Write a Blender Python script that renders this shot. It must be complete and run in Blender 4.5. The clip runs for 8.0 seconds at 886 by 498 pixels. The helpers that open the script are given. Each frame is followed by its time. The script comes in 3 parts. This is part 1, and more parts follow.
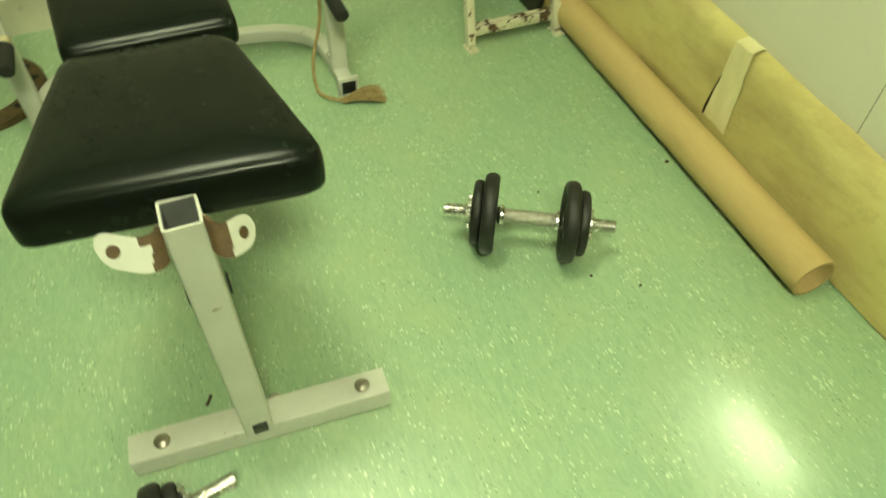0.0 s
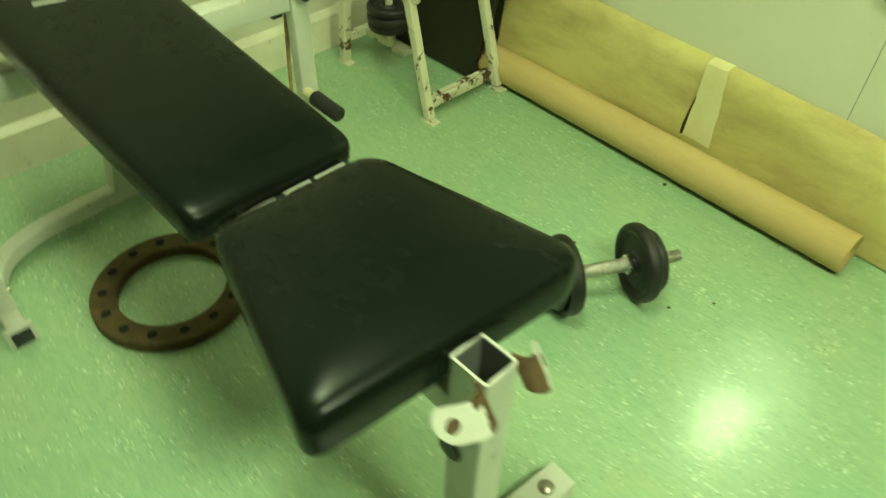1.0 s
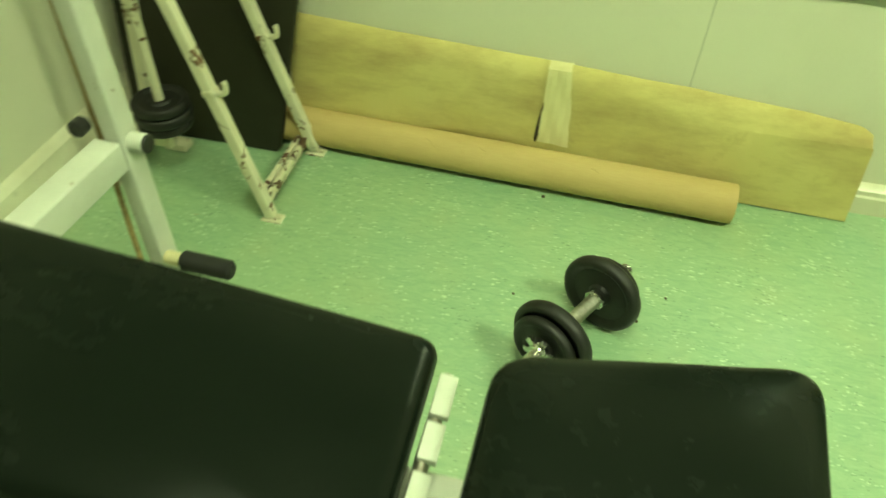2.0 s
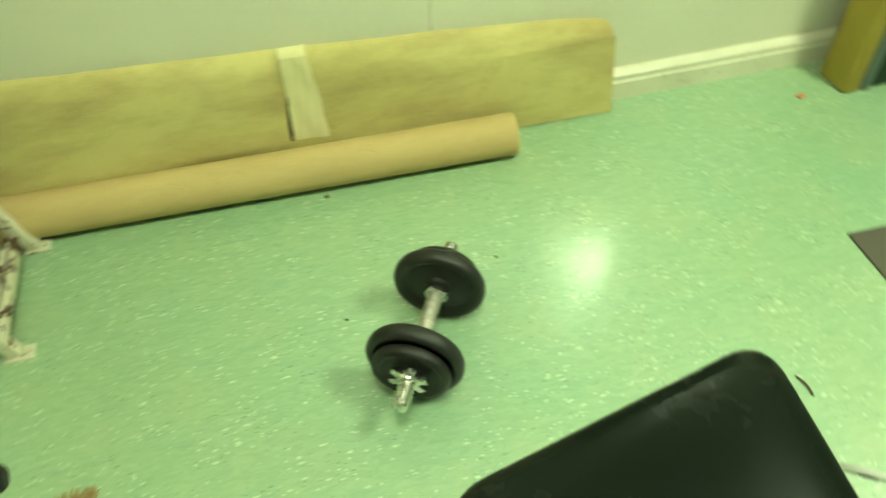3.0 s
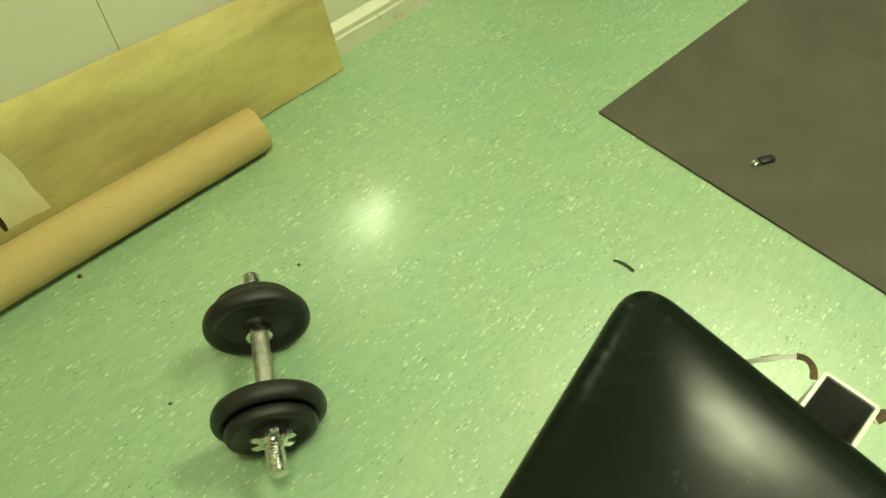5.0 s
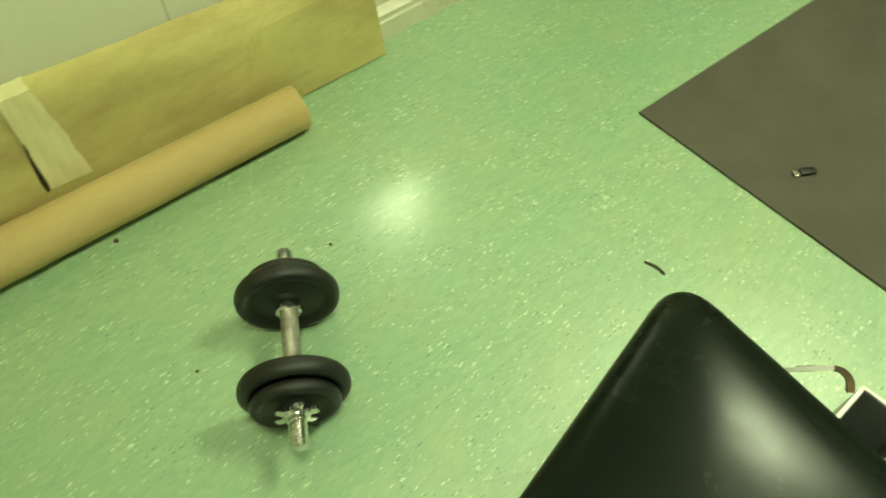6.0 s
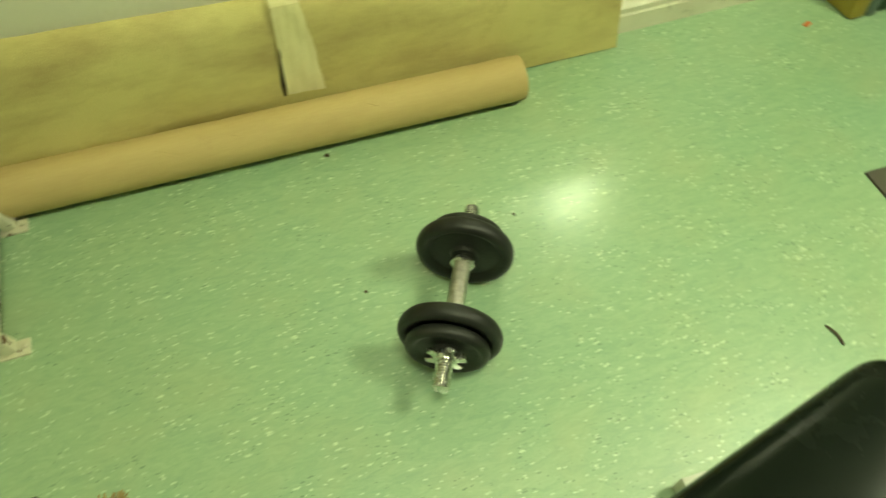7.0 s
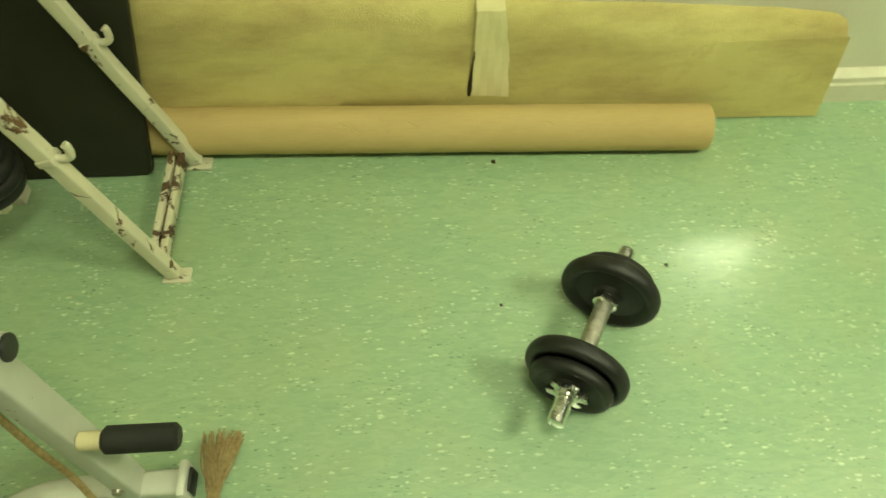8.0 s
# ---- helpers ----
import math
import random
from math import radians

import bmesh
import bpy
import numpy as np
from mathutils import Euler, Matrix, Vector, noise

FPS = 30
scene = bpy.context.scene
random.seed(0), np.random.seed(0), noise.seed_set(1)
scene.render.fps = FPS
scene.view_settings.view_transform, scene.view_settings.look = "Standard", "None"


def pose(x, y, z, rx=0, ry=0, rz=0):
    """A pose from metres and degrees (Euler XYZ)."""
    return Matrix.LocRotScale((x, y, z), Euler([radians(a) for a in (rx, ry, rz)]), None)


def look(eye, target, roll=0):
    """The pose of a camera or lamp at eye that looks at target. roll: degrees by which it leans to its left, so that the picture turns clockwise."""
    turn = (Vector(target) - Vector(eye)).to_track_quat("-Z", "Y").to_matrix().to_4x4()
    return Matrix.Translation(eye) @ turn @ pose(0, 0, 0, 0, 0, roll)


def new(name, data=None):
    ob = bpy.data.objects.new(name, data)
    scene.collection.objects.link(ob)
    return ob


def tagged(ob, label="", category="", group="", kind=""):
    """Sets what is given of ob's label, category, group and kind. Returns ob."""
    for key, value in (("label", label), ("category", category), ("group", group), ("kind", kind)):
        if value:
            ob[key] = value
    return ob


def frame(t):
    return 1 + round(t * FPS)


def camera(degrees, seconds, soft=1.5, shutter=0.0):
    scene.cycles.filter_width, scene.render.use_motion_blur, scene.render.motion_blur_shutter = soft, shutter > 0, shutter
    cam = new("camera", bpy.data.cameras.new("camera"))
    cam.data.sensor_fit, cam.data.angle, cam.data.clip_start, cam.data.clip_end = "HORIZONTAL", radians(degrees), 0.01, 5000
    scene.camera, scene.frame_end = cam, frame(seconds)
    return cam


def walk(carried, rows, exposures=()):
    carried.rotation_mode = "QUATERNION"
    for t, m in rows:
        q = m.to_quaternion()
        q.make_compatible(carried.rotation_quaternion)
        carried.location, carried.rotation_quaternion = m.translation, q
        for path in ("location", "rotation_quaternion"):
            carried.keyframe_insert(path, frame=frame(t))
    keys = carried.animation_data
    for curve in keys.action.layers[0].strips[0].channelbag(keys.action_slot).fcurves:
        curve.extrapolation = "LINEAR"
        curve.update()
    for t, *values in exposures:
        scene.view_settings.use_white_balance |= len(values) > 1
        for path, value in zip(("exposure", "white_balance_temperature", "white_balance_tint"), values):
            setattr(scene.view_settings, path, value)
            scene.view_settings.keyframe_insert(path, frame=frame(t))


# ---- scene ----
cam = camera(64.25, 8.0, soft=1.5, shutter=0.4)
PATH = [
    (0, (0.967, -0.335, 1.134), (0.063, 0.059, 0.004), 1.62),
    (0.5, (0.829, -0.575, 1.138), (-0.008, 0.065, 0.070), 4.78),
    (0.7, (0.759, -0.663, 1.139), (-0.045, 0.029, 0.078), 4.38),
    (1, (0.610, -0.729, 1.113), (-0.156, 0.035, 0.075), 1.72),
    (1.3, (0.420, -0.761, 1.124), (-0.280, 0.061, 0.083), -1.94),
    (1.5, (0.309, -0.759, 1.121), (-0.288, 0.146, 0.084), 0.37),
    (1.6, (0.238, -0.756, 1.134), (-0.280, 0.199, 0.099), 1.11),
    (1.7, (0.174, -0.758, 1.123), (-0.258, 0.253, 0.103), 1.71),
    (2.8, (-0.068, -0.437, 1.129), (0.064, 0.536, -0.005), 0.41),
    (3, (-0.043, -0.474, 1.088), (0.212, 0.484, -0.039), -1.13),
    (3.5, (-0.053, -0.402, 1.056), (0.449, 0.379, -0.122), 0.09),
    (4, (-0.054, -0.343, 1.061), (0.536, 0.364, -0.124), 0.02),
    (4.5, (-0.049, -0.335, 1.063), (0.576, 0.326, -0.130), -1.13),
    (4.7, (-0.042, -0.336, 1.070), (0.587, 0.305, -0.131), -0.99),
    (5.8, (-0.043, -0.339, 1.061), (0.562, 0.317, -0.144), -1.55),
    (6, (-0.060, -0.330, 1.069), (0.523, 0.333, -0.144), 0.47),
    (6.5, (-0.086, -0.341, 1.065), (0.399, 0.400, -0.146), 0.84),
    (7, (-0.133, -0.325, 1.089), (0.180, 0.465, -0.148), 1.38),
    (7.5, (-0.145, -0.288, 1.120), (0.001, 0.508, -0.144), 1.27),
    (8, (-0.182, -0.287, 1.114), (-0.110, 0.545, -0.131), 1.74),
]
walk(cam, [(t, look(e, a, r)) for t, e, a, r in PATH],
     exposures=[(0.0, 0.18, 6650, 11), (0.5, 0.21, 6500, 3), (1.0, 0.22, 6600, -8), (1.7, 0.25, 6700, -9), (2.8, 0.42, 6150, 2), (3.1, 0.4, 6150, 2), (3.5, 0.15, 6300, -1), (4.0, 0.08, 6650, 9), (4.5, 0.08, 6750, 10), (6.0, 0.06, 6600, 4), (6.5, 0.08, 6600, 9), (7.0, 0.04, 6650, 8), (8.0, 0.08, 6650, 13)])

# ---- light ----
world = bpy.data.worlds.new("room_world")
scene.world = world
world.use_nodes = True
world.node_tree.nodes["Background"].inputs["Color"].default_value = (0.02, 0.02, 0.018, 1)
world.node_tree.nodes["Background"].inputs["Strength"].default_value = 0.3
LAMP_COLOUR = (0.95, 1.05, 0.645)
PANEL_STRENGTHS = (43.0, 112.0)


# ---- materials ----
class Nodes:
    """A short way to write node materials."""

    def __init__(self, name):
        self.mat = bpy.data.materials.new(name)
        self.mat.use_nodes = True
        self.t = self.mat.node_tree
        self.bsdf = self.t.nodes["Principled BSDF"]
        self.coord = self.t.nodes.new("ShaderNodeTexCoord")

    def link(self, a, b):
        self.t.links.new(a, b)

    def put(self, socket, value):
        if isinstance(value, bpy.types.NodeSocket):
            self.link(value, socket)
        else:
            socket.default_value = value

    def space(self, scale=(1, 1, 1), kind="Object", turn=0.0):
        m = self.t.nodes.new("ShaderNodeMapping")
        m.inputs["Scale"].default_value = scale
        m.inputs["Rotation"].default_value = (0, 0, turn)
        self.link(self.coord.outputs[kind], m.inputs["Vector"])
        return m.outputs["Vector"]

    def noise(self, scale, detail=4.0, rough=0.55, vec=None, warp=0.0):
        n = self.t.nodes.new("ShaderNodeTexNoise")
        n.inputs["Scale"].default_value = scale
        n.inputs["Detail"].default_value = detail
        n.inputs["Roughness"].default_value = rough
        n.inputs["Distortion"].default_value = warp
        self.link(vec if vec is not None else self.space(), n.inputs["Vector"])
        return n.outputs["Fac"]

    def cells(self, scale, vec=None, out="Distance"):
        n = self.t.nodes.new("ShaderNodeTexVoronoi")
        n.inputs["Scale"].default_value = scale
        self.link(vec if vec is not None else self.space(), n.inputs["Vector"])
        return n.outputs[out]

    def ramp(self, fac, stops):
        n = self.t.nodes.new("ShaderNodeValToRGB")
        el = n.color_ramp.elements
        while len(el) < len(stops):
            el.new(0.5)
        for e, (p, c) in zip(el, stops):
            e.position = p
            e.color = c if len(c) == 4 else (*c, 1)
        self.link(fac, n.inputs["Fac"])
        return n.outputs["Color"]

    def span(self, fac, lo, hi, a=0.0, b=1.0):
        n = self.t.nodes.new("ShaderNodeMapRange")
        n.inputs["From Min"].default_value = lo
        n.inputs["From Max"].default_value = hi
        n.inputs["To Min"].default_value = a
        n.inputs["To Max"].default_value = b
        self.link(fac, n.inputs["Value"])
        return n.outputs["Result"]

    def mix(self, fac, a, b, how="MIX"):
        n = self.t.nodes.new("ShaderNodeMix")
        n.data_type = "RGBA"
        n.blend_type = how
        for i, v in ((0, fac), (6, a), (7, b)):
            if isinstance(v, bpy.types.NodeSocket):
                self.link(v, n.inputs[i])
            else:
                n.inputs[i].default_value = v if i == 0 else (*v, 1)
        return n.outputs[2]

    def maths(self, how, a, b):
        n = self.t.nodes.new("ShaderNodeMath")
        n.operation = how
        self.put(n.inputs[0], a)
        self.put(n.inputs[1], b)
        return n.outputs[0]

    def finish(self, colour, rough=0.5, metal=0.0, bump=None, depth=0.001, spec=0.5, coat=0.0, coat_rough=0.1):
        b = self.bsdf
        if isinstance(colour, tuple):
            colour = (*colour, 1)
        self.put(b.inputs["Base Color"], colour)
        self.put(b.inputs["Roughness"], rough)
        self.put(b.inputs["Metallic"], metal)
        b.inputs["Specular IOR Level"].default_value = spec
        b.inputs["Coat Weight"].default_value = coat
        b.inputs["Coat Roughness"].default_value = coat_rough
        if bump is not None:
            n = self.t.nodes.new("ShaderNodeBump")
            n.inputs["Strength"].default_value = 1.0
            n.inputs["Distance"].default_value = depth
            self.link(bump, n.inputs["Height"])
            self.link(n.outputs["Normal"], b.inputs["Normal"])
        return self.mat


def mat_floor():
    n = Nodes("flecked_green_vinyl")
    base = n.ramp(n.noise(1.7, 5, 0.6), [(0.3, (0.22, 0.40, 0.25)), (0.5, (0.285, 0.43, 0.245)), (0.7, (0.35, 0.45, 0.24))])
    streak = n.noise(1.0, 6, 0.68, n.space((26, 80, 1)), 0.9)
    base = n.mix(0.58, base, n.ramp(streak, [(0.28, (0.17, 0.30, 0.19)), (0.5, (0.27, 0.405, 0.235)), (0.72, (0.385, 0.51, 0.315))]))
    soft = n.noise(7, 4, 0.6)
    base = n.mix(n.span(soft, 0.5, 0.75, 0, 0.3), base, (0.39, 0.44, 0.235))
    clump = n.noise(11, 3, 0.6)
    # pale chips, dark chips and a few brown ones, each a short ragged dash
    for seed, scale, lo, size, colour, amount in ((0.0, (52, 170), 0.81, 0.42, (0.64, 0.75, 0.54), 0.75), (3.7, (95, 270), 0.79, 0.46, (0.65, 0.75, 0.55), 0.72),
                                                  (7.1, (75, 230), 0.82, 0.42, (0.06, 0.13, 0.07), 0.62), (13.9, (120, 330), 0.82, 0.42, (0.06, 0.12, 0.06), 0.5), (11.3, (60, 150), 0.88, 0.36, (0.40, 0.27, 0.11), 0.5)):
        wob = n.t.nodes.new("ShaderNodeTexNoise")
        wob.inputs["Scale"].default_value = 150
        n.link(n.space(), wob.inputs["Vector"])
        add = n.t.nodes.new("ShaderNodeVectorMath")
        add.operation = "MULTIPLY_ADD"
        n.link(wob.outputs["Color"], add.inputs[0])
        add.inputs[1].default_value = (0.8, 1.1, 0)
        n.link(n.space((*scale, 1), turn=0.12 * math.sin(seed)), add.inputs[2])
        cell = n.t.nodes.new("ShaderNodeTexVoronoi")
        cell.voronoi_dimensions = "2D"
        cell.inputs["Scale"].default_value = 1.0
        n.link(add.outputs[0], cell.inputs["Vector"])
        sep = n.t.nodes.new("ShaderNodeSeparateColor")
        n.link(cell.outputs["Color"], sep.inputs[0])
        few = n.span(n.maths("ADD", sep.outputs["Red"], n.span(clump, 0.3, 0.75, -0.09, 0.06)), lo + 0.12, lo + 0.16)
        dash = n.span(cell.outputs["Distance"], size * 0.4, size * 1.05, 1.0, 0.0)
        base = n.mix(n.maths("MULTIPLY", n.maths("MULTIPLY", few, dash), amount), base, colour)
    wear = n.noise(2.6, 5, 0.6)
    scuff = n.noise(1.0, 5, 0.7, n.space((9, 40, 1)))
    rough = n.maths("ADD", n.span(wear, 0.3, 0.7, 0.32, 0.40), n.span(scuff, 0.45, 0.8, 0.0, 0.10))
    n.bsdf.inputs["IOR"].default_value = 1.62
    ripple = n.maths("ADD", n.noise(1.0, 4, 0.65, n.space((30, 75, 1))), n.noise(34, 3, 0.6))
    return n.finish(base, rough, bump=ripple, depth=0.00035, spec=1.0, coat=0.24, coat_rough=0.10)


def mat_wall():
    n = Nodes("cream_wall_paint")
    c = n.ramp(n.noise(1.3, 5), [(0.3, (0.62, 0.60, 0.46)), (0.7, (0.70, 0.68, 0.54))])
    c = n.mix(n.span(n.noise(7, 6, 0.7), 0.6, 0.8, 0, 0.25), c, (0.48, 0.46, 0.36))
    return n.finish(c, 0.6, bump=n.noise(60, 3), depth=0.0008)


# Dark olive only so the two unseen walls throw back little light.
def mat_far_wall():
    n = Nodes("low_bounce_olive_wall")
    c = n.ramp(n.noise(1.3, 5), [(0.3, (0.24, 0.27, 0.17)), (0.7, (0.30, 0.33, 0.22))])
    return n.finish(c, 0.6, bump=n.noise(60, 3), depth=0.0008)


def mat_gloss_trim():
    n = Nodes("cream_gloss_trim")
    c = n.ramp(n.noise(9, 5), [(0.3, (0.60, 0.57, 0.42)), (0.7, (0.72, 0.69, 0.54))])
    c = n.mix(n.span(n.noise(30, 5, 0.7), 0.62, 0.72, 0, 0.6), c, (0.3, 0.27, 0.18))
    return n.finish(c, 0.35, bump=n.noise(25, 3), depth=0.0006)


# The grey is kept low so the unseen ceiling bounces less light.
def mat_ceiling():
    n = Nodes("low_bounce_grey_tile")
    c = n.ramp(n.noise(3, 5), [(0.3, (0.29, 0.30, 0.26)), (0.7, (0.36, 0.37, 0.33))])
    return n.finish(c, 0.8, bump=n.noise(90, 3), depth=0.001)


def mat_leatherette():
    n = Nodes("black_vinyl_upholstery")
    c = n.ramp(n.noise(5, 5), [(0.1, (0.004, 0.006, 0.004)), (0.9, (0.007, 0.010, 0.007))])
    grain = n.cells(520)
    crease = n.maths("ADD", n.noise(7, 2, 0.45), n.maths("MULTIPLY", n.noise(1.0, 3, 0.5, n.space((60, 18, 40), turn=0.4), 0.8), 0.16))
    crease = n.maths("ADD", crease, n.maths("MULTIPLY", n.noise(30, 2, 0.5), 0.10))
    r = n.maths("ADD", n.span(n.noise(6, 2, 0.5), 0.1, 0.9, 0.15, 0.29), n.span(n.noise(45, 3, 0.6), 0.2, 0.9, 0.0, 0.07))
    return n.finish(c, r, bump=n.maths("ADD", n.maths("MULTIPLY", grain, 0.03), crease), depth=0.0010, spec=0.15)


def mat_paint(name, colour, chip, amount, rough=0.38):
    n = Nodes(name)
    c = n.ramp(n.noise(14, 5), [(0.3, tuple(v * 0.88 for v in colour)), (0.7, colour)])
    lo = 0.74 - amount
    patch = n.noise(22, 6, 0.68, warp=0.5)
    c = n.mix(n.span(patch, lo, lo + 0.03), c, chip)
    r = n.span(patch, lo, lo + 0.03, rough, 0.75)
    return n.finish(c, r, bump=n.maths("SUBTRACT", n.noise(80, 3), n.span(patch, lo, lo + 0.03)), depth=0.0007)


def mat_bare_steel():
    n = Nodes("rusty_bare_patch")
    c = n.ramp(n.noise(60, 6, 0.7), [(0.3, (0.06, 0.034, 0.014)), (0.6, (0.105, 0.062, 0.024)), (0.8, (0.16, 0.095, 0.04))])
    return n.finish(c, 0.7, bump=n.noise(160, 4), depth=0.0008)


def mat_rust():
    n = Nodes("rusty_cast_iron")
    c = n.ramp(n.noise(28, 7, 0.7), [(0.25, (0.038, 0.024, 0.010)), (0.5, (0.085, 0.055, 0.02)), (0.75, (0.14, 0.09, 0.033))])
    return n.finish(c, 0.8, bump=n.noise(110, 6, 0.7), depth=0.0015)


def mat_iron():
    n = Nodes("black_enamelled_iron")
    c = n.ramp(n.noise(30, 5), [(0.3, (0.007, 0.007, 0.006)), (0.7, (0.014, 0.014, 0.012))])
    c = n.mix(n.span(n.noise(70, 6, 0.7), 0.66, 0.76, 0, 0.4), c, (0.05, 0.047, 0.04))
    return n.finish(c, n.span(n.noise(20, 5), 0.3, 0.7, 0.42, 0.6), bump=n.noise(240, 4), depth=0.0006)


def mat_chrome():
    n = Nodes("worn_chrome")
    c = n.ramp(n.noise(60, 5), [(0.3, (0.62, 0.60, 0.56)), (0.7, (0.84, 0.83, 0.79))])
    return n.finish(c, n.span(n.noise(90, 5), 0.3, 0.7, 0.14, 0.32), 1.0, bump=n.noise(300, 3), depth=0.0003)


def mat_knurl():
    n = Nodes("knurled_grip_steel")
    c = n.ramp(n.noise(80, 5), [(0.3, (0.40, 0.37, 0.31)), (0.7, (0.64, 0.61, 0.54))])
    return n.finish(c, 0.36, 1.0, bump=n.cells(700), depth=0.0009)


def mat_foam():
    n = Nodes("aged_yellow_foam")
    c = n.ramp(n.noise(2.4, 5), [(0.3, (0.55, 0.47, 0.17)), (0.7, (0.66, 0.58, 0.25))])
    c = n.mix(n.span(n.noise(1.0, 6, 0.65, n.space((3.0, 3, 9))), 0.44, 0.66, 0, 0.8), c, (0.40, 0.305, 0.125))
    c = n.mix(n.span(n.noise(16, 5, 0.7), 0.60, 0.78, 0, 0.4), c, (0.36, 0.27, 0.10))
    return n.finish(c, 0.9, bump=n.maths("ADD", n.noise(420, 2), n.noise(14, 4)), depth=0.0018, spec=0.2)


def mat_tape():
    n = Nodes("old_masking_tape")
    c = n.ramp(n.noise(12, 5), [(0.3, (0.66, 0.59, 0.31)), (0.7, (0.75, 0.68, 0.39))])
    wrinkle = n.noise(1.0, 4, 0.6, n.space((20, 20, 90)))
    return n.finish(c, 0.6, bump=wrinkle, depth=0.0005)


def mat_card():
    n = Nodes("brown_cardboard_tube")
    c = n.ramp(n.noise(1.0, 5, 0.6, n.space((2, 9, 9))), [(0.3, (0.45, 0.325, 0.13)), (0.7, (0.55, 0.41, 0.18))])
    c = n.mix(n.span(n.noise(8, 6, 0.7), 0.62, 0.75, 0, 0.45), c, (0.36, 0.21, 0.08))
    fibre = n.noise(1.0, 4, 0.7, n.space((30, 260, 260)))
    return n.finish(n.mix(0.12, c, n.ramp(fibre, [(0.3, (0.36, 0.24, 0.09)), (0.7, (0.62, 0.48, 0.23))])), 0.72, bump=fibre, depth=0.0004, spec=0.3)


def mat_rubber(name, colour, rough=0.75):
    n = Nodes(name)
    c = n.ramp(n.noise(3, 6, 0.65), [(0.3, tuple(v * 0.82 for v in colour)), (0.7, tuple(v * 1.12 for v in colour))])
    return n.finish(c, n.span(n.noise(8, 5), 0.3, 0.7, rough - 0.08, rough + 0.08), bump=n.noise(350, 3), depth=0.0006, spec=0.35)


def mat_rope():
    n = Nodes("frayed_sisal_rope")
    c = n.ramp(n.noise(90, 5), [(0.3, (0.24, 0.17, 0.075)), (0.7, (0.42, 0.31, 0.15))])
    return n.finish(c, 0.9, bump=n.noise(400, 3), depth=0.0006, spec=0.2)


def mat_plain(name, colour, rough, metal=0.0):
    n = Nodes(name)
    c = n.ramp(n.noise(20, 5), [(0.3, tuple(v * 0.85 for v in colour)), (0.7, colour)])
    return n.finish(c, rough, metal, bump=n.noise(120, 3), depth=0.0003)


def mat_glow(strength):
    m = bpy.data.materials.new("opal_light_diffuser")
    m.use_nodes = True
    b = m.node_tree.nodes["Principled BSDF"]
    b.inputs["Base Color"].default_value = (0.9, 0.9, 0.9, 1)
    b.inputs["Emission Color"].default_value = (*LAMP_COLOUR, 1)
    b.inputs["Emission Strength"].default_value = strength
    return m


FLOOR, WALL, FARWALL, TRIM, CEIL = mat_floor(), mat_wall(), mat_far_wall(), mat_gloss_trim(), mat_ceiling()
VINYL, CHROME, KNURL, IRON, RUST = mat_leatherette(), mat_chrome(), mat_knurl(), mat_iron(), mat_rust()
WHITE = mat_paint("white_bench_enamel", (0.60, 0.60, 0.53), (0.22, 0.15, 0.075), 0.08)
SCALED = mat_paint("flaking_white_enamel", (0.66, 0.62, 0.46), (0.14, 0.075, 0.035), 0.15)
SCALED_BAR = mat_paint("badly_flaked_white_enamel", (0.64, 0.60, 0.44), (0.085, 0.042, 0.02), 0.235)
BARE, FOAM, TAPE, CARD, ROPE = mat_bare_steel(), mat_foam(), mat_tape(), mat_card(), mat_rope()
RUBBER = mat_rubber("grey_brown_rubber_mat", (0.085, 0.075, 0.058))
BOARD = mat_rubber("dark_green_board", (0.018, 0.017, 0.008), 0.6)
BLACK = mat_plain("black_plastic", (0.014, 0.014, 0.013), 0.45)
GRIP = mat_rubber("black_foam_grip", (0.018, 0.018, 0.016), 0.7)
STEEL = mat_plain("dull_zinc_bolt", (0.42, 0.39, 0.32), 0.42, 1.0)
ORANGE = mat_plain("orange_paper_scrap", (0.62, 0.16, 0.05), 0.7)
LINING = mat_plain("dark_grey_lining", (0.15, 0.155, 0.15), 0.5)
BARK = mat_plain("dry_brown_sliver", (0.065, 0.045, 0.022), 0.8)
CREAM = mat_plain("cream_plastic_collar", (0.62, 0.55, 0.33), 0.5)
MIRROR = mat_plain("silvered_mirror_glass", (0.88, 0.90, 0.88), 0.02, 1.0)
FRAME = mat_plain("grey_mirror_frame", (0.20, 0.21, 0.16), 0.5)
JOINT = mat_plain("grey_wall_joint", (0.34, 0.33, 0.25), 0.7)
PALE_MARK = mat_plain("pale_grey_mark", (0.26, 0.26, 0.22), 0.5)
HOLE_SHADE = mat_plain("dark_hole_shade", (0.006, 0.006, 0.005), 0.95)
GREENPAD = mat_rubber("dark_green_mat_cover", (0.012, 0.035, 0.014), 0.5)
BLUEGREY = mat_rubber("blue_grey_mat_edging", (0.12, 0.16, 0.14), 0.6)
OCHRE = mat_rubber("ochre_mat_side", (0.36, 0.27, 0.045), 0.65)
GLOWS = [mat_glow(v) for v in PANEL_STRENGTHS]
for m in (MIRROR,):
    b = m.node_tree.nodes["Principled BSDF"]
    for l in list(b.inputs["Normal"].links):
        m.node_tree.links.remove(l)


# ---- building helpers ----
def finish_mesh(name, bm, material, smooth=40):
    bmesh.ops.recalc_face_normals(bm, faces=bm.faces)
    me = bpy.data.meshes.new(name)
    bm.to_mesh(me)
    bm.free()
    me.materials.append(material)
    if smooth:
        me.shade_smooth()
        me.set_sharp_from_angle(angle=radians(smooth))
    return me


